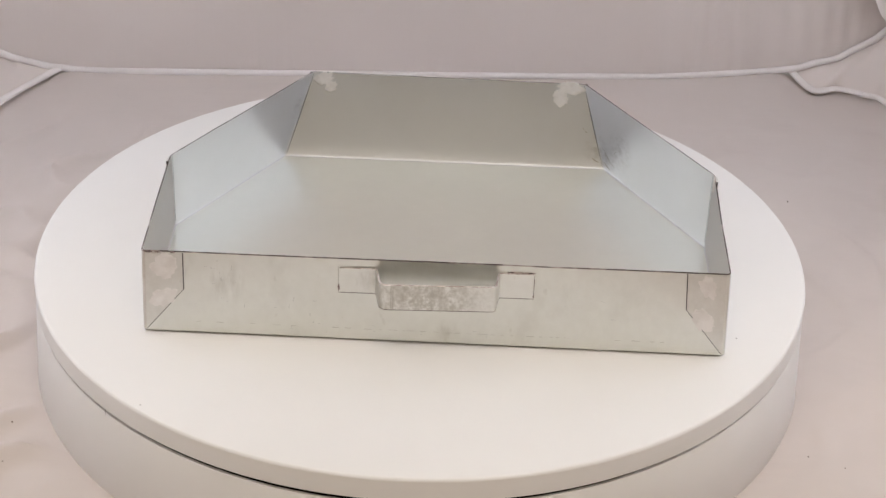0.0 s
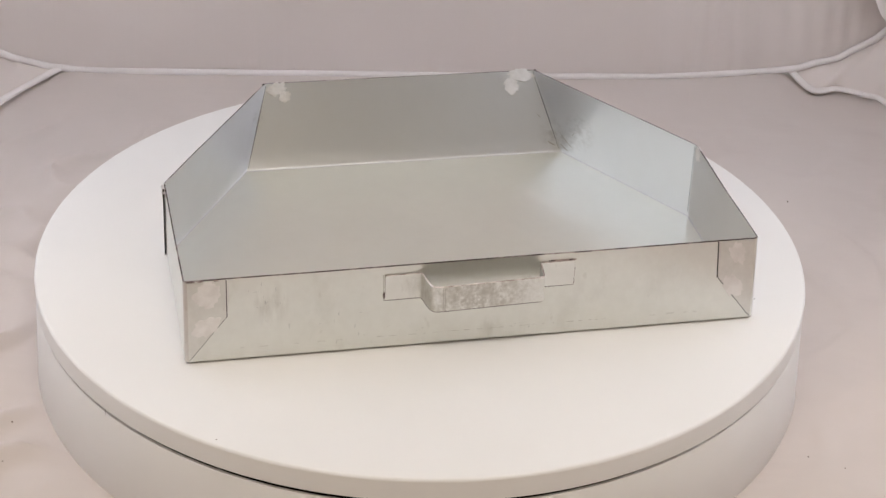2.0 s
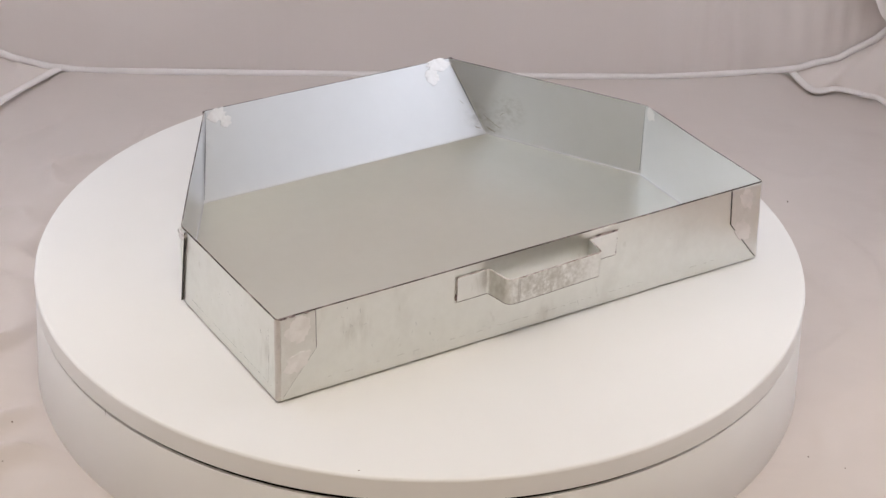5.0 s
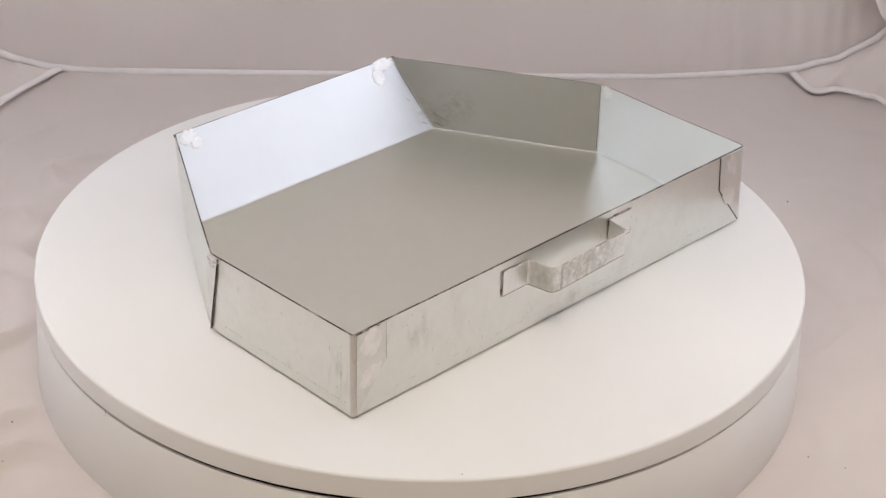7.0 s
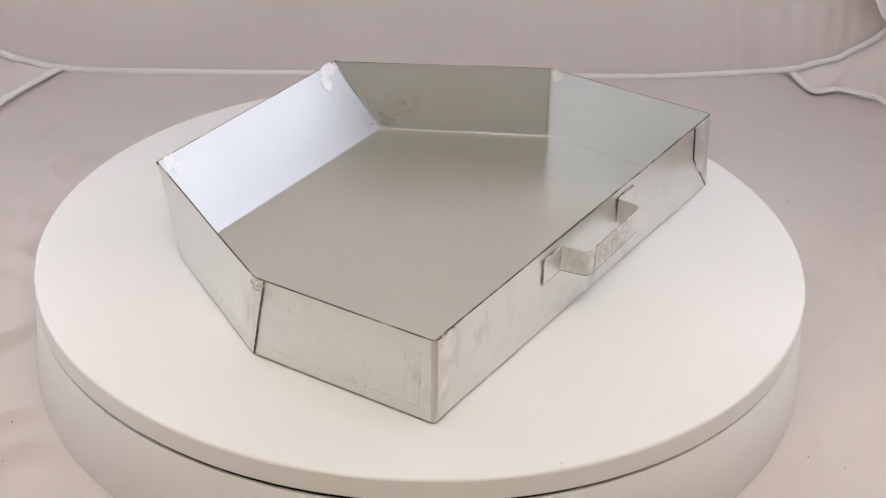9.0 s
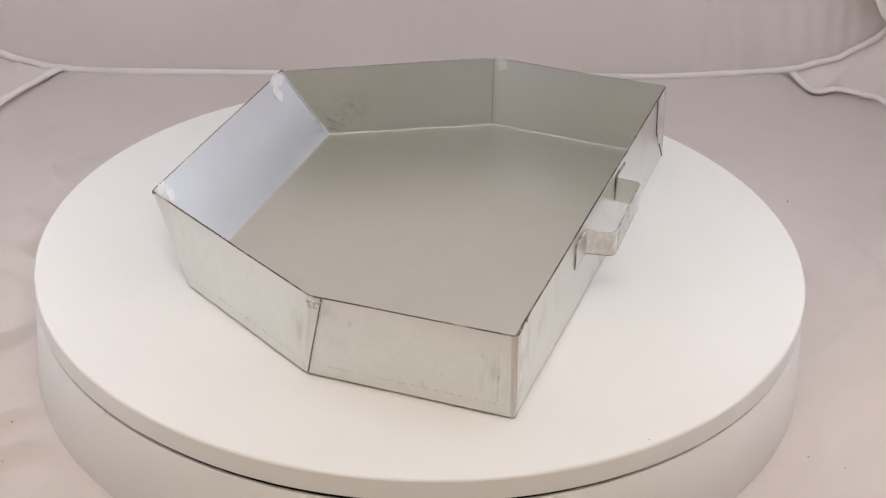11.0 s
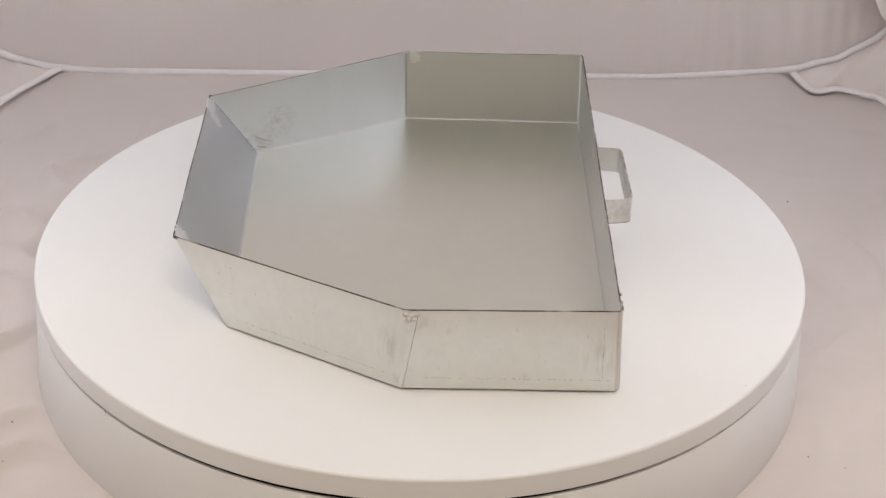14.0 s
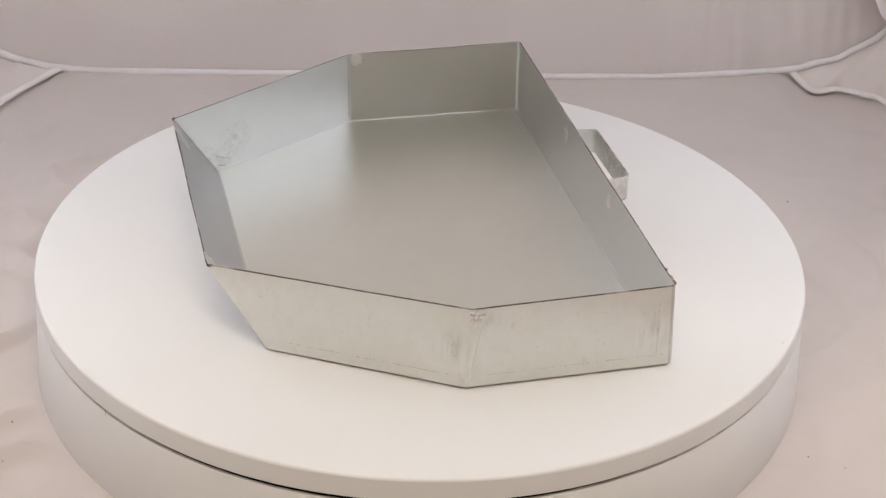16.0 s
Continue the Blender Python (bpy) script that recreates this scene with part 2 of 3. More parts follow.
def side_panel(sign):
    """A cloth side: an opaque foot between the floor seam and the bowed hem of the back panel, and a diffusing upper part."""
    if sign > 0:
        low = [(0.386, 0.5215, 0.009), (0.3955, 0.5064, 0.003), (0.4040, 0.4890, 0.003), (0.4120, 0.4880, 0.003), (0.4294, 0.4945, 0.003), (0.4545, 0.4820, 0.003), (0.4754, 0.4644, 0.003), (0.50, 0.36, 0.002), (0.51, 0.1, 0.002), (0.51, -0.15, 0.002), (0.50, TENT_FRONT, 0.002)]
        xs = [0.386, 0.410, 0.432, 0.455, 0.485, 0.54]
    else:
        low = [(-0.376, 0.4930, 0.003), (-0.3875, 0.4755, 0.003), (-0.4029, 0.4478, 0.003), (-0.4256, 0.4027, 0.003), (-0.46, 0.31, 0.002), (-0.49, 0.1, 0.002), (-0.50, -0.15, 0.002), (-0.50, TENT_FRONT, 0.002)]
        xs = [-0.379, -0.408, -0.425, -0.445, -0.53]
    hem = [Vector((x, back_y(x) - 0.003, edge_z(x))) for x in xs]
    end = hem[-1]
    count = len(low) - len(hem)
    hem += [end.lerp(Vector((sign * 0.53, TENT_FRONT, end.z)), k / count) for k in range(1, count + 1)]
    low, hem = smooth_line(low, 8), smooth_line(hem, 8)
    foot = bmesh.new()
    rows = []
    for k in range(9):
        v = k / 8
        rows.append([foot.verts.new(a.lerp(b, v) + Vector((0, 0, 0.003 * math.sin(math.pi * v) * noise.noise(a * 25)))) for a, b in zip(low, hem)])
    grid_faces(foot, rows)
    upper = bmesh.new()
    rows = []
    for k in range(13):
        z = end.z + (TENT_TOP - end.z) * k / 12
        rows.append([upper.verts.new((end.x + 0.006 * noise.noise(Vector((y * 5, z * 5, 0))), y, z)) for y in np.linspace(end.y, TENT_FRONT, 24)])
    grid_faces(upper, rows)
    return (foot, upper), low


def corner_fold():
    """A slack fold of the side cloth in the far corner."""
    edge = smooth_line([(0.492, 0.052), (0.478, 0.072), (0.462, 0.092), (0.450, 0.13), (0.447, 0.22), (0.46, 0.40)], 6)
    bm = bmesh.new()
    rows = []
    for q in edge:
        rows.append([bm.verts.new((q.x + (0.535 - q.x) * k / 10, 0.500 + 0.012 * (k / 10) ** 2 - 0.010 * math.sin(math.pi * k / 10), q.y)) for k in range(11)])
    grid_faces(bm, rows)
    return bm


def light_tent():
    tent = tagged(new("light_tent"), "grey-white cloth photo tent with white piped seams, wrinkled floor", "photo tent")
    part("floor_cloth", floor_panel(), FLOOR_CLOTH, tent, "creased grey-white cloth floor", 60)
    part("back_panel", back_panel(), BACK_CLOTH, tent, "grey-white cloth back with soft upright folds", 60)
    lines = []
    for sign in (-1, 1):
        (skirt, upper), low = side_panel(sign)
        part("side_skirt", skirt, BACK_CLOTH, tent, "grey-white cloth foot of the side", 60)
        part("side_panel", upper, SIDE_CLOTH, tent, "white diffusing cloth side", 60)
        lines.append(low)
    part("corner_fold", corner_fold(), PIPING, tent, "slack white fold of side cloth", 60)
    bm = bmesh.new()
    rows = [[bm.verts.new((x, y, TENT_TOP + 0.002 - 0.02 * math.cos(x * 2.9) * math.cos(y * 2.6))) for x in np.linspace(-0.53, 0.54, 13)] for y in np.linspace(TENT_FRONT, 0.53, 13)]
    grid_faces(bm, rows)
    part("top_panel", bm, SIDE_CLOTH, tent, "white diffusing cloth top", 60)
    hem = smooth_line([(x, back_y(x) - 0.004, z + 0.003) for x, z in BACK_EDGE], 6)
    part("back_piping", tube(hem, 0.0035, 12), PIPING, tent, "white piped seam")
    for low in lines:
        part("side_piping", tube([Vector((q.x, q.y, max(q.z, cloth_height(q.x, q.y)) + 0.0020)) for q in low], 0.0046, 12, 0.55), PIPING, tent, "white piped seam")


light_tent()


# ---- the turntable ----
def turntable():
    table = tagged(new("turntable"), "round white display turntable standing on the cloth floor", "turntable")
    table.location = (0, 0, 0)
    top, thick, r = TABLE_Z, 0.0182, 0.300
    steps = 160
    bm = bmesh.new()
    rings = []
    base_top = top - thick - 0.0007
    for rad, z, dip in ((0.296, -0.001, 0), (0.3030, -0.001, 0), (0.3036, 0.001, 0), (0.3000, base_top - 0.0015, 1), (0.2992, base_top, 1), (0.2968, base_top, 1), (0.2968, base_top - 0.02, 0)):
        ring = []
        for i in range(steps):
            a = 2 * math.pi * i / steps
            front = max(0.0, math.cos(a + math.pi / 2 + 0.12))
            ring.append(bm.verts.new((rad * math.cos(a), rad * math.sin(a), z - dip * 0.0030 * front ** 2.2)))
        rings.append(ring)
    for p, q in zip(rings, rings[1:]):
        for i in range(steps):
            bm.faces.new((p[i], p[(i + 1) % steps], q[(i + 1) % steps], q[i]))
    bm.faces.new(rings[0])
    bm.faces.new(rings[-1])
    part("base", bm, WHITE, table, "white drum base")
    part("burr", tube([(-0.2164, -0.2068, base_top + 0.0030), (-0.2170, -0.2077, base_top), (-0.2166, -0.2073, base_top - 0.0028)], 0.00016, 5), SPECK, table, "hair caught in the gap")
    # Black ring added inside the gap, standing for the shade between plate and base.
    part("gap_shade_ring", lathe([(0.2955, base_top - 0.0195), (0.2955, base_top - 0.012), (0.284, base_top - 0.011), (0.284, top - thick - 0.0001)], 96), BLACK, table, "added black ring that darkens the gap")
    e = 0.0024
    rim = [(0.001, top - thick), (r - 0.001, top - thick), (r, top - thick + 0.001)]
    rim += [(r - e + e * math.cos(a), top - e + e * math.sin(a)) for a in np.linspace(0, math.pi / 2, 6)]
    rim += [(0.001, top)]
    plate = part("top_plate", lathe(rim, 192), WHITE, table, "white rotating top plate")
    for x, y, size in ((-0.189, -0.225, 0.0005), (0.233, -0.120, 0.0006)):
        bm = bmesh.new()
        bmesh.ops.create_icosphere(bm, subdivisions=1, radius=size, matrix=Matrix.Translation((x, y, top + size * 0.25)) @ Matrix.Diagonal((1.3, 0.8, 0.5, 1)))
        part("dust_speck", bm, SPECK, plate)
    return plate


PLATE = turntable()

# ---- the steel pan ----
SHEET = 0.0009
BEND = 0.0012
PAN_AT = pose(0.01034, -0.13677, 0.0021, 0, 0, -1.785)
LOW = [(-0.2090, -0.0016), (0.2095, -0.0012), (0.2096, 0.1520), (0.1345, 0.2780), (-0.1385, 0.2770), (-0.2118, 0.1494)]
HIGH = [(-0.2085, 0.0003, 0.0651), (0.2075, 0.0, 0.0671), (0.2105, 0.1535, 0.0643), (0.1155, 0.3155, 0.0613), (-0.1175, 0.3160, 0.0619), (-0.2122, 0.1470, 0.0640)]
ROUND = [0.0020, 0.0024, 0.0022, 0.0016, 0.0016, 0.0022]


def offset_ring(ring, d):
    """A ring of plan points moved inwards by d, mitred."""
    out = []
    n = len(ring)
    for i in range(n):
        a, b, c = ring[i - 1], ring[i], ring[(i + 1) % n]
        d1, d2 = (b.xy - a.xy).normalized(), (c.xy - b.xy).normalized()
        n1, n2 = Vector((-d1.y, d1.x)), Vector((-d2.y, d2.x))
        m = (n1 + n2) / (1 + n1.dot(n2))
        out.append(Vector((b.x + m.x * d, b.y + m.y * d, b.z)))
    return out


def pan_ring(u, d, steps=10):
    """The pan's outline at the height share u, inset by d: for each wall its run of points, round its first corner."""
    sharp = [Vector((a[0], a[1], 0)).lerp(Vector(b), u) for a, b in zip(LOW, HIGH)]
    sharp = offset_ring(sharp, d - 0.0006 * (1 - u))
    n = len(sharp)
    arcs = []
    for i in range(n):
        a, b, c = sharp[i - 1], sharp[i], sharp[(i + 1) % n]
        r = max(0.0006, ROUND[i] - d)
        p, q = b + (a - b).normalized() * r, b + (c - b).normalized() * r
        arcs.append([p * (1 - s) ** 2 + b * 2 * s * (1 - s) + q * s * s for s in (0, 0.25, 0.5, 0.75, 1)])
    runs = []
    for i in range(n):
        p, q = arcs[i][-1], arcs[(i + 1) % n][0]
        line = [p.lerp(q, s / steps) for s in range(steps + 1)]
        for k, w in enumerate(line):
            bow = 0.0007 * u * math.sin(math.pi * k / steps)
            w += bow * Vector((noise.noise(w * 11 + Vector((5, 0, 0))), noise.noise(w * 11 + Vector((0, 5, 0))), 0.5 * noise.noise(w * 25)))
        runs.append(line)
    return runs, arcs


def pan_levels(outside):
    """Rings from the floor up through the bend to the rim."""
    off = -SHEET if outside else 0.0
    rad = BEND + (SHEET if outside else 0)
    out = []
    for a in np.linspace(0, math.pi / 2, 5):
        z = BEND - rad * math.cos(a)
        ring = pan_ring(max(z, 0) / 0.066, BEND - rad * math.sin(a))
        for group in ring:
            for line in group:
                for w in line:
                    w.z = z
        out.append(ring)
    for u in (0.2, 0.45, 0.7, 0.9, 0.992, 1.0):
        out.append(pan_ring(u, off))
    return out


INNER, OUTER = pan_levels(False), pan_levels(True)


def wall_mesh(i, first_arc, last_arc):
    """One folded wall, with the rounded corners that belong to it."""
    def run(level):
        runs, arcs = level
        line = list(runs[i])
        if first_arc:
            line = arcs[i][:-1] + line
        if last_arc:
            line = line + arcs[(i + 1) % 6][1:]
        return line
    bm = bmesh.new()
    ins = [[bm.verts.new(w) for w in run(k)] for k in INNER]
    outs = [[bm.verts.new(w) for w in run(k)] for k in OUTER]
    grid_faces(bm, ins, 2)
    grid_faces(bm, outs[:-1])
    grid_faces(bm, outs[-2:], 1)
    grid_faces(bm, [ins[-1], outs[-1]], 1)
    grid_faces(bm, [ins[0], outs[0]])
    for e in (0, -1):
        grid_faces(bm, [[k[e] for k in ins], [k[e] for k in outs]])
    return bm


def on_wall(i, s, h, proud, inside=False):
    """A point on wall i: share s along it, height h, proud of its face."""
    a0, b0 = Vector((*LOW[i], 0)), Vector((*LOW[(i + 1) % 6], 0))
    a1, b1 = Vector(HIGH[i]), Vector(HIGH[(i + 1) % 6])
    low, high = a0.lerp(b0, s), a1.lerp(b1, s)
    along = (b0 - a0).normalized()
    up = (high - low).normalized()
    out = along.cross(up).normalized()
    q = low.lerp(high, h / high.z)
    grow = 0.0006 * max(0.0, 1 - h / high.z)
    return q + out * ((proud + SHEET + grow) if not inside else grow - proud), along, up, out


def blob(i, s, h, wide, tall, seed, inside=False, proud=0.0005, turn=0.0, over=0.0):
    """A flat uneven drop of solder on a wall."""
    c, along, up, out = on_wall(i, s, h, over, inside)
    if inside:
        out = -out
    bm = bmesh.new()
    rings = []
    n = 56
    for share, lift in ((1.0, -0.0002), (0.97, 0.8), (0.7, 1.0), (0.35, 0.95)):
        ring = []
        for k in range(n):
            a = 2 * math.pi * k / n
            w = 1 + 0.34 * noise.noise(Vector((math.cos(a) * 1.3, math.sin(a) * 1.3, seed))) + 0.30 * noise.noise(Vector((math.cos(a) * 3, math.sin(a) * 3, seed + 9))) + 0.16 * noise.noise(Vector((math.cos(a) * 9, math.sin(a) * 9, seed + 4)))
            x, y = wide * w * share * math.cos(a), tall * w * share * math.sin(a)
            x, y = x * math.cos(turn) - y * math.sin(turn), x * math.sin(turn) + y * math.cos(turn)
            lump = lift * proud * (0.8 + 0.4 * noise.noise(Vector((x * 300, y * 300, seed)))) if lift > 0 else -0.0002
            ring.append(bm.verts.new(c + along * x + up * y + out * lump))
        rings.append(ring)
    for p, q in zip(rings, rings[1:]):
        for k in range(n):
            bm.faces.new((p[k], p[(k + 1) % n], q[(k + 1) % n], q[k]))
    bm.faces.new(rings[-1])
    return bm


def plate_on_wall(i, outline, proud, thick=0.0008, cut=()):
    """A thin sheet lying on the outside of a wall, its outline in share and height."""
    bm = bmesh.new()
    lows, highs = [], []
    for s, h in outline:
        q, _, _, out = on_wall(i, s, h, proud)
        lows.append(bm.verts.new(q))
        highs.append(bm.verts.new(q + out * thick))
    bm.faces.new(highs)
    bm.faces.new(lows)
    n = len(outline)
    for k in range(n):
        f = bm.faces.new((lows[k], lows[(k + 1) % n], highs[(k + 1) % n], highs[k]))
        f.material_index = 1 if k in cut else 0
    return bm


def lifted_tab(i, outline):
    """A corner tab on a wall: flush at the knee, standing off along its free edge, whose cut face is darkened for the
    gap's shade.
    """
    bm = bmesh.new()
    lows, highs = [], []
    for s, h in outline:
        free = not (s < 0.0005 or s > 0.9995)
        q, _, _, out = on_wall(i, s, h, 0.0001)
        lift = 0.0013 if free else 0.0
        lows.append(bm.verts.new(q + out * (0.0005 if free else -0.0004)))
        highs.append(bm.verts.new(q + out * (0.0003 + lift)))
    bm.faces.new(highs)
    bm.faces.new(lows)
    for k in range(4):
        f = bm.faces.new((lows[k], lows[(k + 1) % 4], highs[(k + 1) % 4], highs[k]))
        edge = [outline[k][0], outline[(k + 1) % 4][0]]
        f.material_index = 1 if all(0.0005 < e < 0.9995 for e in edge) else 0
    return bm


def inner_strip(i, line, wide):
    """A thin dark streak on the inside of a wall along a line of shares and heights."""
    bm = bmesh.new()
    lows, highs = [], []
    for k, (s, h) in enumerate(line):
        q, along, up, out = on_wall(i, s, h, 0.00025, True)
        n = on_wall(i, *line[min(k + 1, len(line) - 1)], 0.00025, True)[0] - on_wall(i, *line[max(k - 1, 0)], 0.00025, True)[0]
        side = n.normalized().cross(out) * wide * (0.12 + 0.4 * math.sin(math.pi * k / (len(line) - 1))) * (1.0 + 0.6 * noise.noise(q * 400))
        lows.append(bm.verts.new(q - side))
        highs.append(bm.verts.new(q + side))
    grid_faces(bm, [lows, highs])
    return bm


def strap_handle():
    """A bent steel strap: tab, arm, bar, arm, tab."""
    y0, out = -SHEET - 0.0004, -0.0208
    path = [(-0.0678, y0, 0), (-0.0412, y0, 0.003), (-0.0372, out - 0.0018, 0.0050), (-0.0300, out - 0.0017, 0), (0.0330, out, 0), (0.0424, out, 0.0035), (0.0445, y0, 0.002), (0.0700, y0, 0)]
    line = []
    for k, (x, y, r) in enumerate(path):
        b = Vector((x, y))
        if r == 0:
            line.append(b)
            continue
        a, c = Vector(path[k - 1][:2]), Vector(path[k + 1][:2])
        p, q = b + (a - b).normalized() * r, b + (c - b).normalized() * r
        line += [p * (1 - s) ** 2 + b * 2 * s * (1 - s) + q * s * s for s in (0, 0.17, 0.34, 0.5, 0.66, 0.83, 1)]
    t = 0.0013
    bm = bmesh.new()
    loops = []
    for k, q in enumerate(line):
        d = (line[min(k + 1, len(line) - 1)] - line[max(k - 1, 0)]).normalized()
        nrm = Vector((d.y, -d.x))
        lean = 0.0008 * (q.x / 0.07)
        a, b = q, q + nrm * t
        lo, hi = 0.0393 + lean, 0.0595 + lean
        e = 0.0003
        loops.append([bm.verts.new(w) for w in ((a.x, a.y, lo), (a.x, a.y, hi), (*(a + nrm * e), hi + e), (*(b - nrm * e), hi + e), (b.x, b.y, hi), (b.x, b.y, lo + 0.0005), (b.x, b.y, lo))])
    for p, q in zip(loops, loops[1:]):
        for s in range(7):
            f = bm.faces.new((p[s], p[(s + 1) % 7], q[(s + 1) % 7], q[s]))
            # The front's lowest strip is dark, painting the shading under the strap.
            f.material_index = 1 if s == 5 else 2 if s in (1, 2, 3) else 0
    for e in (loops[0], loops[-1]):
        bm.faces.new(e).material_index = 2
    return bm


def scribe(i, s0, s1, h, seed):
    """A broken scribed line along a wall's foot."""
    rng = random.Random(seed)
    bm = bmesh.new()
    s = s0
    while s < s1:
        step = rng.uniform(0.003, 0.016)
        if rng.random() < 0.72:
            h0, h1 = h + rng.uniform(-0.0002, 0.0002), h + rng.uniform(-0.0002, 0.0002)
            tall = rng.uniform(0.00018, 0.00034)
            quad = []
            for ss, hh in ((s, h0), (min(s1, s + step), h1), (min(s1, s + step), h1 + tall), (s, h0 + tall)):
                quad.append(bm.verts.new(on_wall(i, ss, hh, 0.00012)[0]))
            bm.faces.new(quad)
        s += step + rng.uniform(0.003, 0.014)
    return bm


def upright_scribe(i, s, h0, h1, seed):
    """A broken scribed line up a wall."""
    rng = random.Random(seed)
    bm = bmesh.new()
    h = h0
    e = 0.0003 / (Vector(LOW[(i + 1) % 6]) - Vector(LOW[i])).length
    while h < h1:
        step = rng.uniform(0.002, 0.008)
        if rng.random() < 0.8:
            bm.faces.new([bm.verts.new(on_wall(i, ss, hh, 0.00012)[0]) for ss, hh in ((s, h), (s + e, h), (s + e, min(h1, h + step)), (s, min(h1, h + step)))])
        h += step + rng.uniform(0.0005, 0.003)
    return bm


def scratches(i, spots, seed):
    """Short fine scratches scattered round places on a wall: share, height, spread, count."""
    rng = random.Random(seed)
    bm = bmesh.new()
    span = (Vector(LOW[(i + 1) % 6]) - Vector(LOW[i])).length
    for s0, h0, wide, tall, count in spots:
        for _ in range(count):
            s, h = s0 + rng.gauss(0, wide) / span, min(0.058, max(0.006, h0 + rng.gauss(0, tall)))
            long, thin = rng.uniform(0.0008, 0.0036), rng.uniform(0.0001, 0.00022)
            dx, dy = ((long, thin) if rng.random() < 0.55 else (thin, long))
            s, e = min(max(s, 0.09), 0.93), dx / span
            bm.faces.new([bm.verts.new(on_wall(i, ss, hh, 0.00012)[0]) for ss, hh in ((s, h), (s + e, h + 0.0002), (s + e, h + dy), (s, h + dy))])
    return bm


def steel_pan():
    pan = tagged(new("ash_pan"), "open galvanised steel ash pan with tapered back and strap handle", "ash pan")
    def hang(name, bm, mats, label="", parent=None, angle=35):
        ob = part(name, bm, mats, parent or pan, label, angle)
        if parent is None:
            ob.matrix_basis = PAN_AT
        return ob

    bm = bmesh.new()
    for level, up in ((INNER[0], 1), (OUTER[0], 0)):
        runs, arcs = level
        loop = []
        for i in range(6):
            loop += arcs[i] + runs[i][1:-1]
        bm.faces.new([bm.verts.new(w) for w in loop])
    hang("floor_plate", bm, STEEL_FLOOR, "flat dull steel floor")
    front = hang("front_wall", wall_mesh(0, False, False), [STEEL, EDGE, STEEL_INSIDE_SHADED])
    right = hang("side_wall", wall_mesh(1, True, False), [STEEL, EDGE, STEEL_INSIDE_SHADED])
    slant_r = hang("slanted_wall", wall_mesh(2, True, True), [STEEL, EDGE, STEEL_INSIDE_SHADED])
    back = hang("back_wall", wall_mesh(3, False, False), [STEEL, EDGE, STEEL_INSIDE_SHADED], "steel back wall leaning outwards")
    slant_l = hang("slanted_wall", wall_mesh(4, True, True), [STEEL, EDGE, STEEL_INSIDE_SHADED])
    left = hang("side_wall", wall_mesh(5, False, False), [STEEL, EDGE, STEEL_INSIDE_SHADED])
    bm = bmesh.new()
    rows = [[bm.verts.new(w) for w in k[1][0]] for k in OUTER]
    rows_in = [[bm.verts.new(w) for w in k[1][0]] for k in INNER]
    grid_faces(bm, rows[:-1])
    grid_faces(bm, rows[-2:], 1)
    grid_faces(bm, rows_in, 2)
    grid_faces(bm, [rows[-1], rows_in[-1]], 1)
    hang("corner_bend", bm, [STEEL_WORN, EDGE, STEEL_INSIDE_SHADED], "worn brownish bend at the corner")

    w = 0.4166
    # folded corner flaps lapped over the front wall
    for name, outline, cut in (("corner_flap", [(0.0012 / w, 0.001), (0.0285 / w, 0.0350), (0.0285 / w, 0.0642), (0.0022 / w, 0.0636)], (0, 1)),
                          ("corner_flap", [(1 - 0.0012 / w, 0.001), (1 - 0.0022 / w, 0.0662), (1 - 0.0295 / w, 0.0660), (1 - 0.0285 / w, 0.0368)], (2, 3))):
        hang(name, plate_on_wall(0, outline, 0.0, 0.0007, cut), [STEEL_FLAP, SEAM], "folded steel corner flap")
        for k in cut:
            (s0, h0), (s1, h1) = outline[k], outline[(k + 1) % 4]
            away = 0.0007 / w if s0 < 0.5 else -0.0007 / w
            # Thin dark strip beside the flap stands for shade in its gap.
            hang("flap_gap_shade", plate_on_wall(0, [(s0, h0), (s0 + away, h0), (s1 + away, h1), (s1, h1)], -0.0002, 0.0004), SEAM, "dark strip for the shade in the open seam")
    for s, h, a, c, turn, seed in ((0.0158 / w, 0.0535, 0.0092, 0.0112, -0.2, 1), (0.0142 / w, 0.0275, 0.0112, 0.0066, 0.45, 2), (1 - 0.0150 / w, 0.0565, 0.0062, 0.0092, 0.3, 3), (1 - 0.0165 / w, 0.0285, 0.0072, 0.0098, 0.5, 5)):
        hang("solder_patch", blob(0, s, h, a, c, seed, False, 0.00018, turn, 0.0007), SOLDER, "dull pale solder patch")
    # tabs of the slanted walls bent round the knees and lapped over the sides, their free slanting edges standing off
    for i, outline in ((5, [(0.000, 0.0006), (0.000, 0.0637), (0.061, 0.0635), (0.008, 0.0006)]), (1, [(1.000, 0.0006), (0.992, 0.0006), (0.939, 0.0634), (1.000, 0.0637)])):
        hang("knee_tab", lifted_tab(i, outline), [STEEL, SEAM], "steel tab lapped round the knee")
        a, b = (outline[3], outline[2]) if i == 5 else (outline[1], outline[2])
        step = 0.0035 if i == 5 else -0.0035
        hang("lap_line", plate_on_wall(i, [a, (a[0] + step, a[1]), (b[0] + step, b[1]), b], -0.0001, 0.0002), BURNT, "brown line along the lap")
    hang("solder_patch", blob(5, 0.022, 0.0590, 0.0052, 0.0050, 11, False, 0.0024), WELD, "small solder blob")
    hang("solder_patch", blob(1, 0.978, 0.0590, 0.0052, 0.0050, 12, False, 0.0024), WELD, "small solder blob")
    # solder in the corners of the back wall and the knees, inside
    for i, s0, s1 in ((2, 0.004, 0.0075), (4, 0.9925, 0.996)):
        bm = bmesh.new()
        bm.faces.new([bm.verts.new(on_wall(i, s, h, 0.0003, True)[0]) for s, h in ((s0, 0.004), (s1, 0.004), (s1 - 0.002, 0.0635), (s0, 0.0635))])
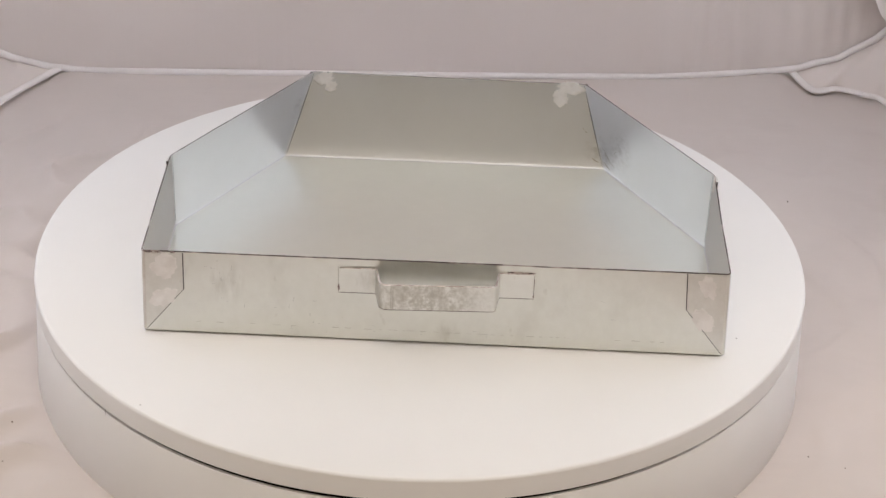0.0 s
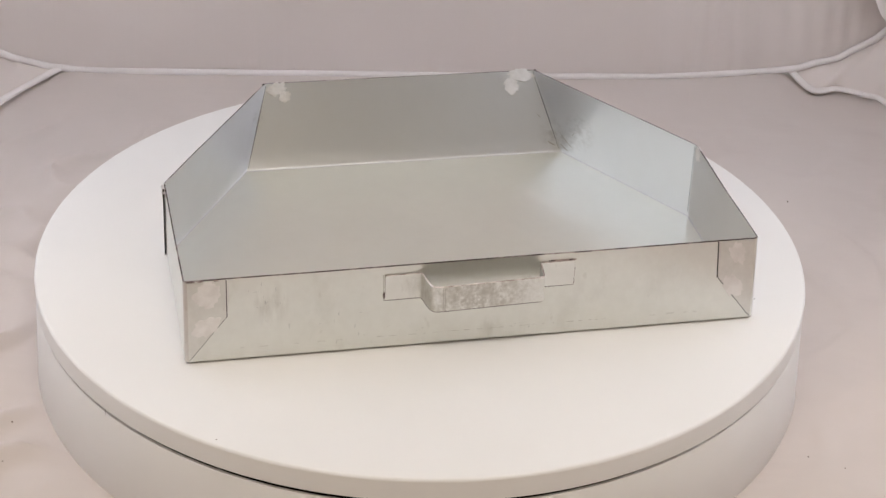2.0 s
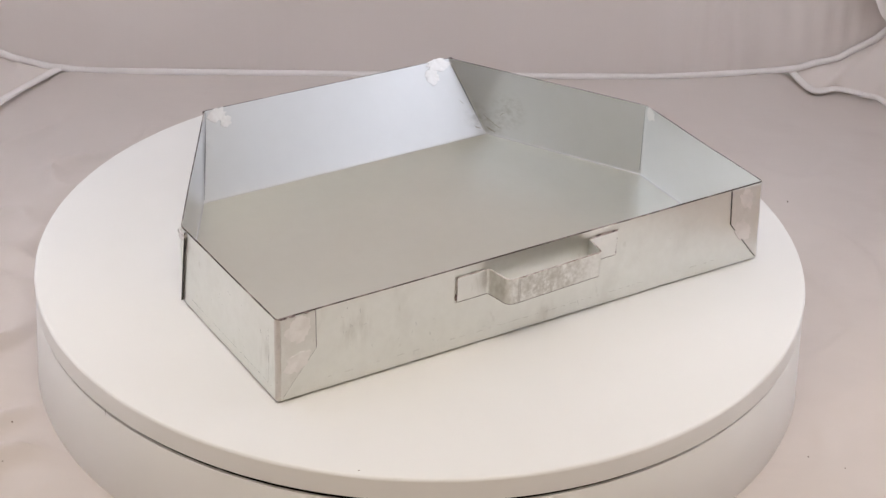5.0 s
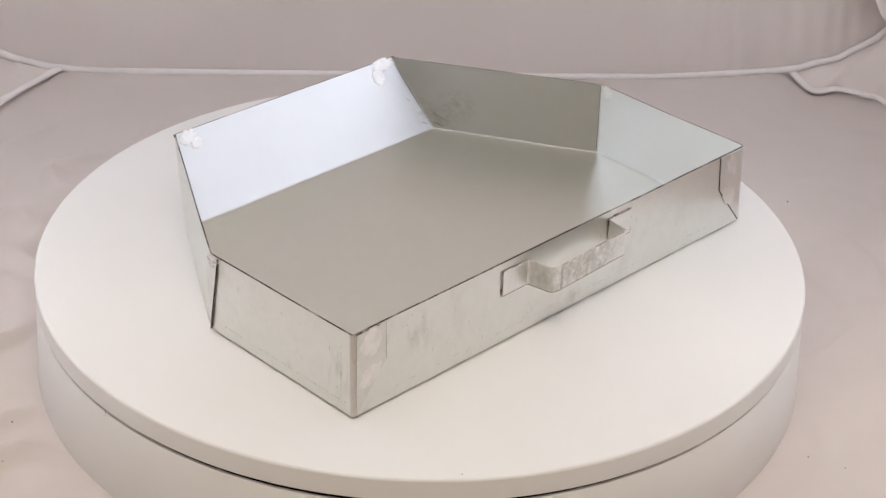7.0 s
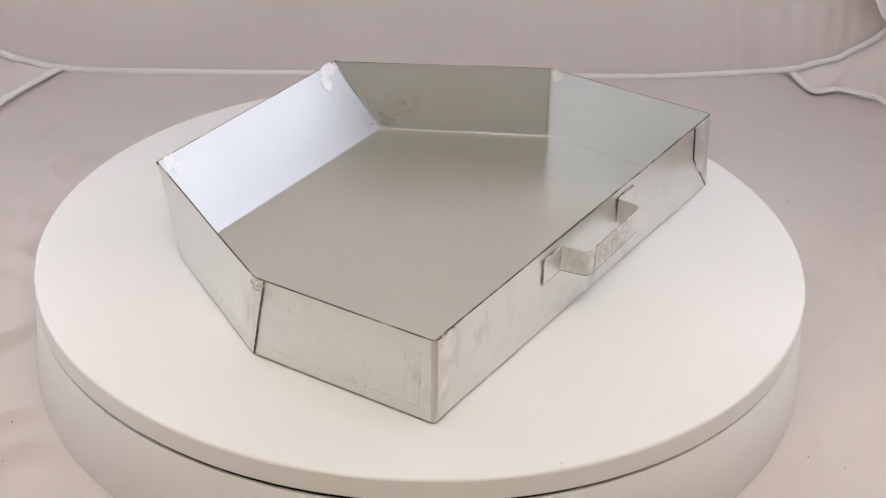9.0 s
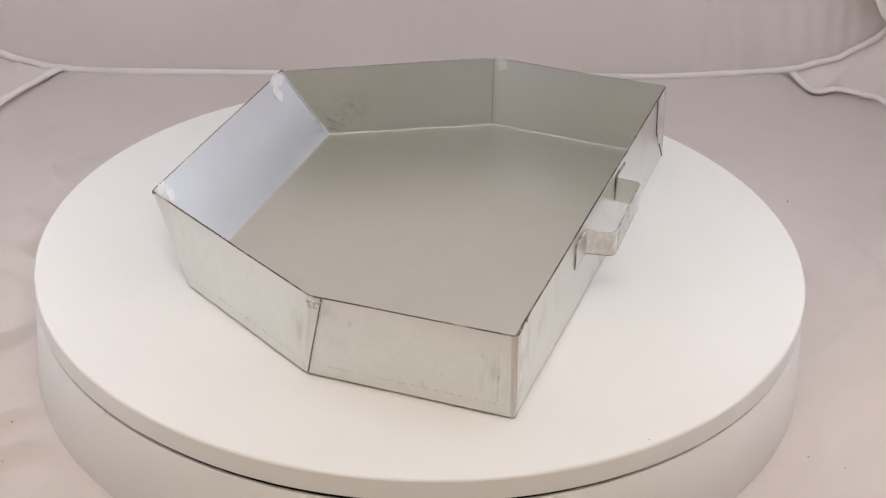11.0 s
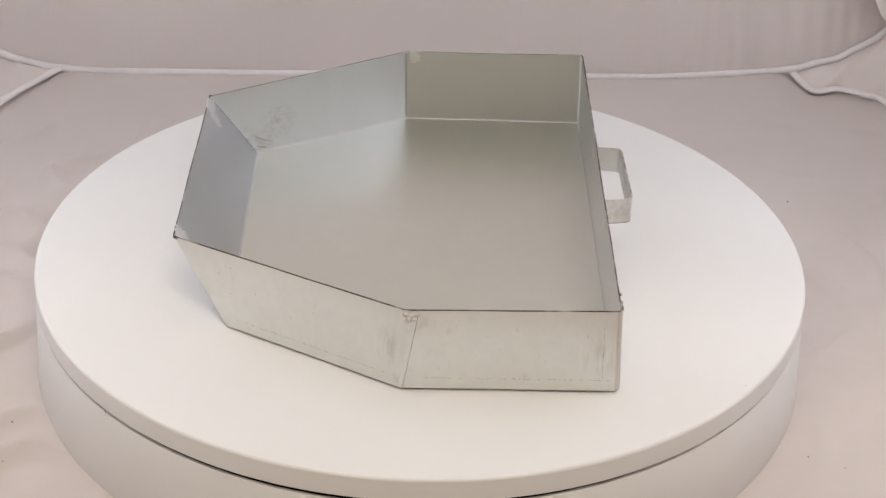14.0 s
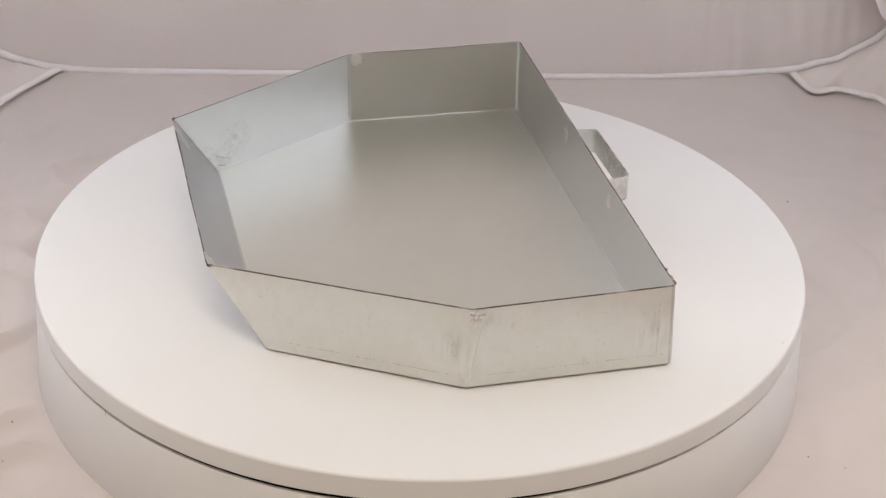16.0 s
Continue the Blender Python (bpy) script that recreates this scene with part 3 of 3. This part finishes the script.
        hang("inside_seam", bm, SCRIBE, "dark seam in the knee")
    for i, s0, s1 in ((3, 0.003, 0.004), (3, 0.997, 0.996)):
        hang("inside_seam", inner_strip(i, [(s0 + (s1 - s0) * k / 8, 0.002 + 0.0585 * k / 8) for k in range(9)], 0.0009), SCRIBE, "dark seam in the back corner")
    for i, s, h, ds, dh, wide in ((2, 0.875, 0.008, 0.085, 0.010, 0.0006), (2, 0.93, 0.0035, 0.05, 0.003, 0.0012), (2, 0.80, 0.024, 0.05, -0.005, 0.0004), (3, 0.028, 0.026, 0.012, 0.004, 0.0005), (3, 0.010, 0.005, 0.02, 0.003, 0.0012)):
        tagged(hang("scuff", inner_strip(i, [(s + ds * k / 6, h + dh * (k / 6) ** 1.5) for k in range(7)], wide), SCUFF, "dark curved scuff"), kind="stuff")
    hang("solder_patch", blob(3, 0.055, 0.0585, 0.0115, 0.0055, 21, True, 0.0007), SOLDER, "pale solder patch in the corner")
    hang("solder_patch", blob(3, 0.100, 0.0505, 0.0058, 0.0075, 24, True, 0.0007, 0.5), SOLDER, "pale solder patch in the corner")
    hang("solder_patch", blob(3, 0.953, 0.0575, 0.0085, 0.0055, 22, True, 0.0007), SOLDER, "pale solder patch in the corner")
    hang("solder_patch", blob(3, 0.920, 0.0520, 0.0048, 0.0050, 25, True, 0.0007, -0.4), SOLDER, "pale solder patch in the corner")
    hang("solder_patch", blob(1, 0.955, 0.0590, 0.0052, 0.0052, 23, True, 0.0005), SOLDER, "pale solder patch in the corner")
    hang("solder_patch", blob(0, 0.36, 0.0500, 0.0045, 0.0065, 31, True, 0.0005), SOLDER, "faint weld mark behind the handle")
    hang("solder_patch", blob(0, 0.64, 0.0500, 0.0045, 0.0065, 32, True, 0.0005), SOLDER, "faint weld mark behind the handle")
    for i, s0, s1, h, seed, host in ((0, 0.09, 0.9, 0.0085, 3, front), (5, 0.03, 0.97, 0.0088, 4, left), (4, 0.05, 0.95, 0.0085, 5, slant_l), (1, 0.03, 0.97, 0.0088, 6, right), (2, 0.05, 0.95, 0.0085, 7, slant_r), (3, 0.05, 0.95, 0.0085, 8, back)):
        bm = scribe(i, s0, s1, h, seed)
        tagged(hang("scribed_line", bm, FAINT if i == 0 else SCRIBE, "faint scribed guide line"), kind="stuff")
    for i, spots, seed in ((0, ((0.14, 0.040, 0.007, 0.010, 12), (0.25, 0.020, 0.03, 0.008, 8), (0.50, 0.012, 0.05, 0.005, 8), (0.80, 0.030, 0.05, 0.015, 4)), 61),
                           (5, ((0.30, 0.040, 0.03, 0.014, 6), (0.70, 0.035, 0.03, 0.014, 7), (0.88, 0.030, 0.006, 0.015, 3)), 62), (4, ((0.30, 0.040, 0.03, 0.012, 7), (0.80, 0.030, 0.02, 0.012, 5)), 63), (1, ((0.4, 0.035, 0.03, 0.014, 12),), 64)):
        tagged(hang("scratches", scratches(i, spots, seed), SCRIBE, "fine short scratches"), kind="stuff")
    hang("handle", strap_handle(), [STRAP, EDGE, WORN], "bent galvanised strap handle", angle=40)
    # Thin strips round the tabs: weld and dirt, with the shade below painted in.
    for x0, x1, h0, h1 in ((-0.0680, -0.0420, 0.0381, 0.0385), (-0.0684, -0.0680, 0.0381, 0.0590), (0.0455, 0.0702, 0.0396, 0.0399), (0.0702, 0.0708, 0.0396, 0.0605)):
        hang("tab_outline", plate_on_wall(0, [((x0 + 0.2078) / w, h0), ((x1 + 0.2078) / w, h0), ((x1 + 0.2078) / w, h1), ((x0 + 0.2078) / w, h1)], -0.0001, 0.0003), FAINT if x1 < 0.07 else BURNT, "thin dark line of weld, dirt and shade round the tab")
    for x, tall in ((-0.0302, 0.0195), (-0.0288, 0.0185)):
        bm = bmesh.new()
        bmesh.ops.create_cube(bm, size=1, matrix=Matrix.Translation((x, -0.0238, 0.0491)) @ Matrix.Diagonal((0.0005, 0.0003, tall, 1)))
        hang("fold_line", bm, FAINT, "dark fold line across the strap")
    # small dark weld burrs at the handle's tabs
    for s, h, a, c, seed in ((0.6685, 0.0520, 0.0007, 0.0065, 42), (0.6685, 0.0430, 0.0005, 0.0030, 47), (0.648, 0.0608, 0.0085, 0.0004, 43), (0.3358, 0.0425, 0.0007, 0.0024, 45)):
        hang("weld_burr", blob(0, s, h, a, c, seed, proud=0.0014), BURNT, "dark weld burr")
    for i, s in ((4, 0.006), (2, 0.994)):
        hang("rim_burr", blob(i, s, 0.0612, 0.0016, 0.0012, 70 + i, proud=0.0010), BURNT, "dark burr on the rim's corner")
    # torn dark burr along the rim of the folded corner
    for s, a in ((0.010, 0.0034), (0.026, 0.0024), (0.052, 0.0018)):
        hang("rim_burr", blob(0, s, 0.0649, a, 0.0007, 50 + 9 * s, proud=0.0010, over=0.0004), BURNT, "torn dark burr on the rim")
    # upright scribed line beside the front corner
    tagged(hang("scribed_line", upright_scribe(5, 0.928, 0.010, 0.058, 9), FAINT, "faint scribed guide line"), kind="stuff")
    return pan


PAN = steel_pan()
PAN.location = (0, 0, TABLE_Z)

# ---- crumbs on the cloth ----
for x, y, size in ((-0.302, -0.135, 0.0008), (-0.284, -0.103, 0.0006), (0.293, -0.146, 0.0006), (0.341, 0.255, 0.0008), (0.318, -0.16, 0.0005), (-0.300, -0.18, 0.0005)):
    bm = bmesh.new()
    bmesh.ops.create_icosphere(bm, subdivisions=1, radius=size)
    for v in bm.verts:
        v.co *= 1 + 0.3 * noise.noise(v.co * 900)
    crumb = tagged(link_mesh("crumb", bm, SPECK), "tiny dark crumb lying on the cloth", "crumb", "crumbs on the cloth")
    crumb.location = (x, y, cloth_height(x, y) + size * 0.6)


# ---- what turns ----
def motions():
    """The plate and the pan turn together at one even rate."""
    seconds = [k * 1.0 for k in range(17)]
    walk(PLATE, [(s, pose(0, 0, 0, 0, 0, RATE * s)) for s in seconds])
    walk(PAN, [(s, pose(0, 0, TABLE_Z, 0, 0, RATE * s)) for s in seconds])


motions()
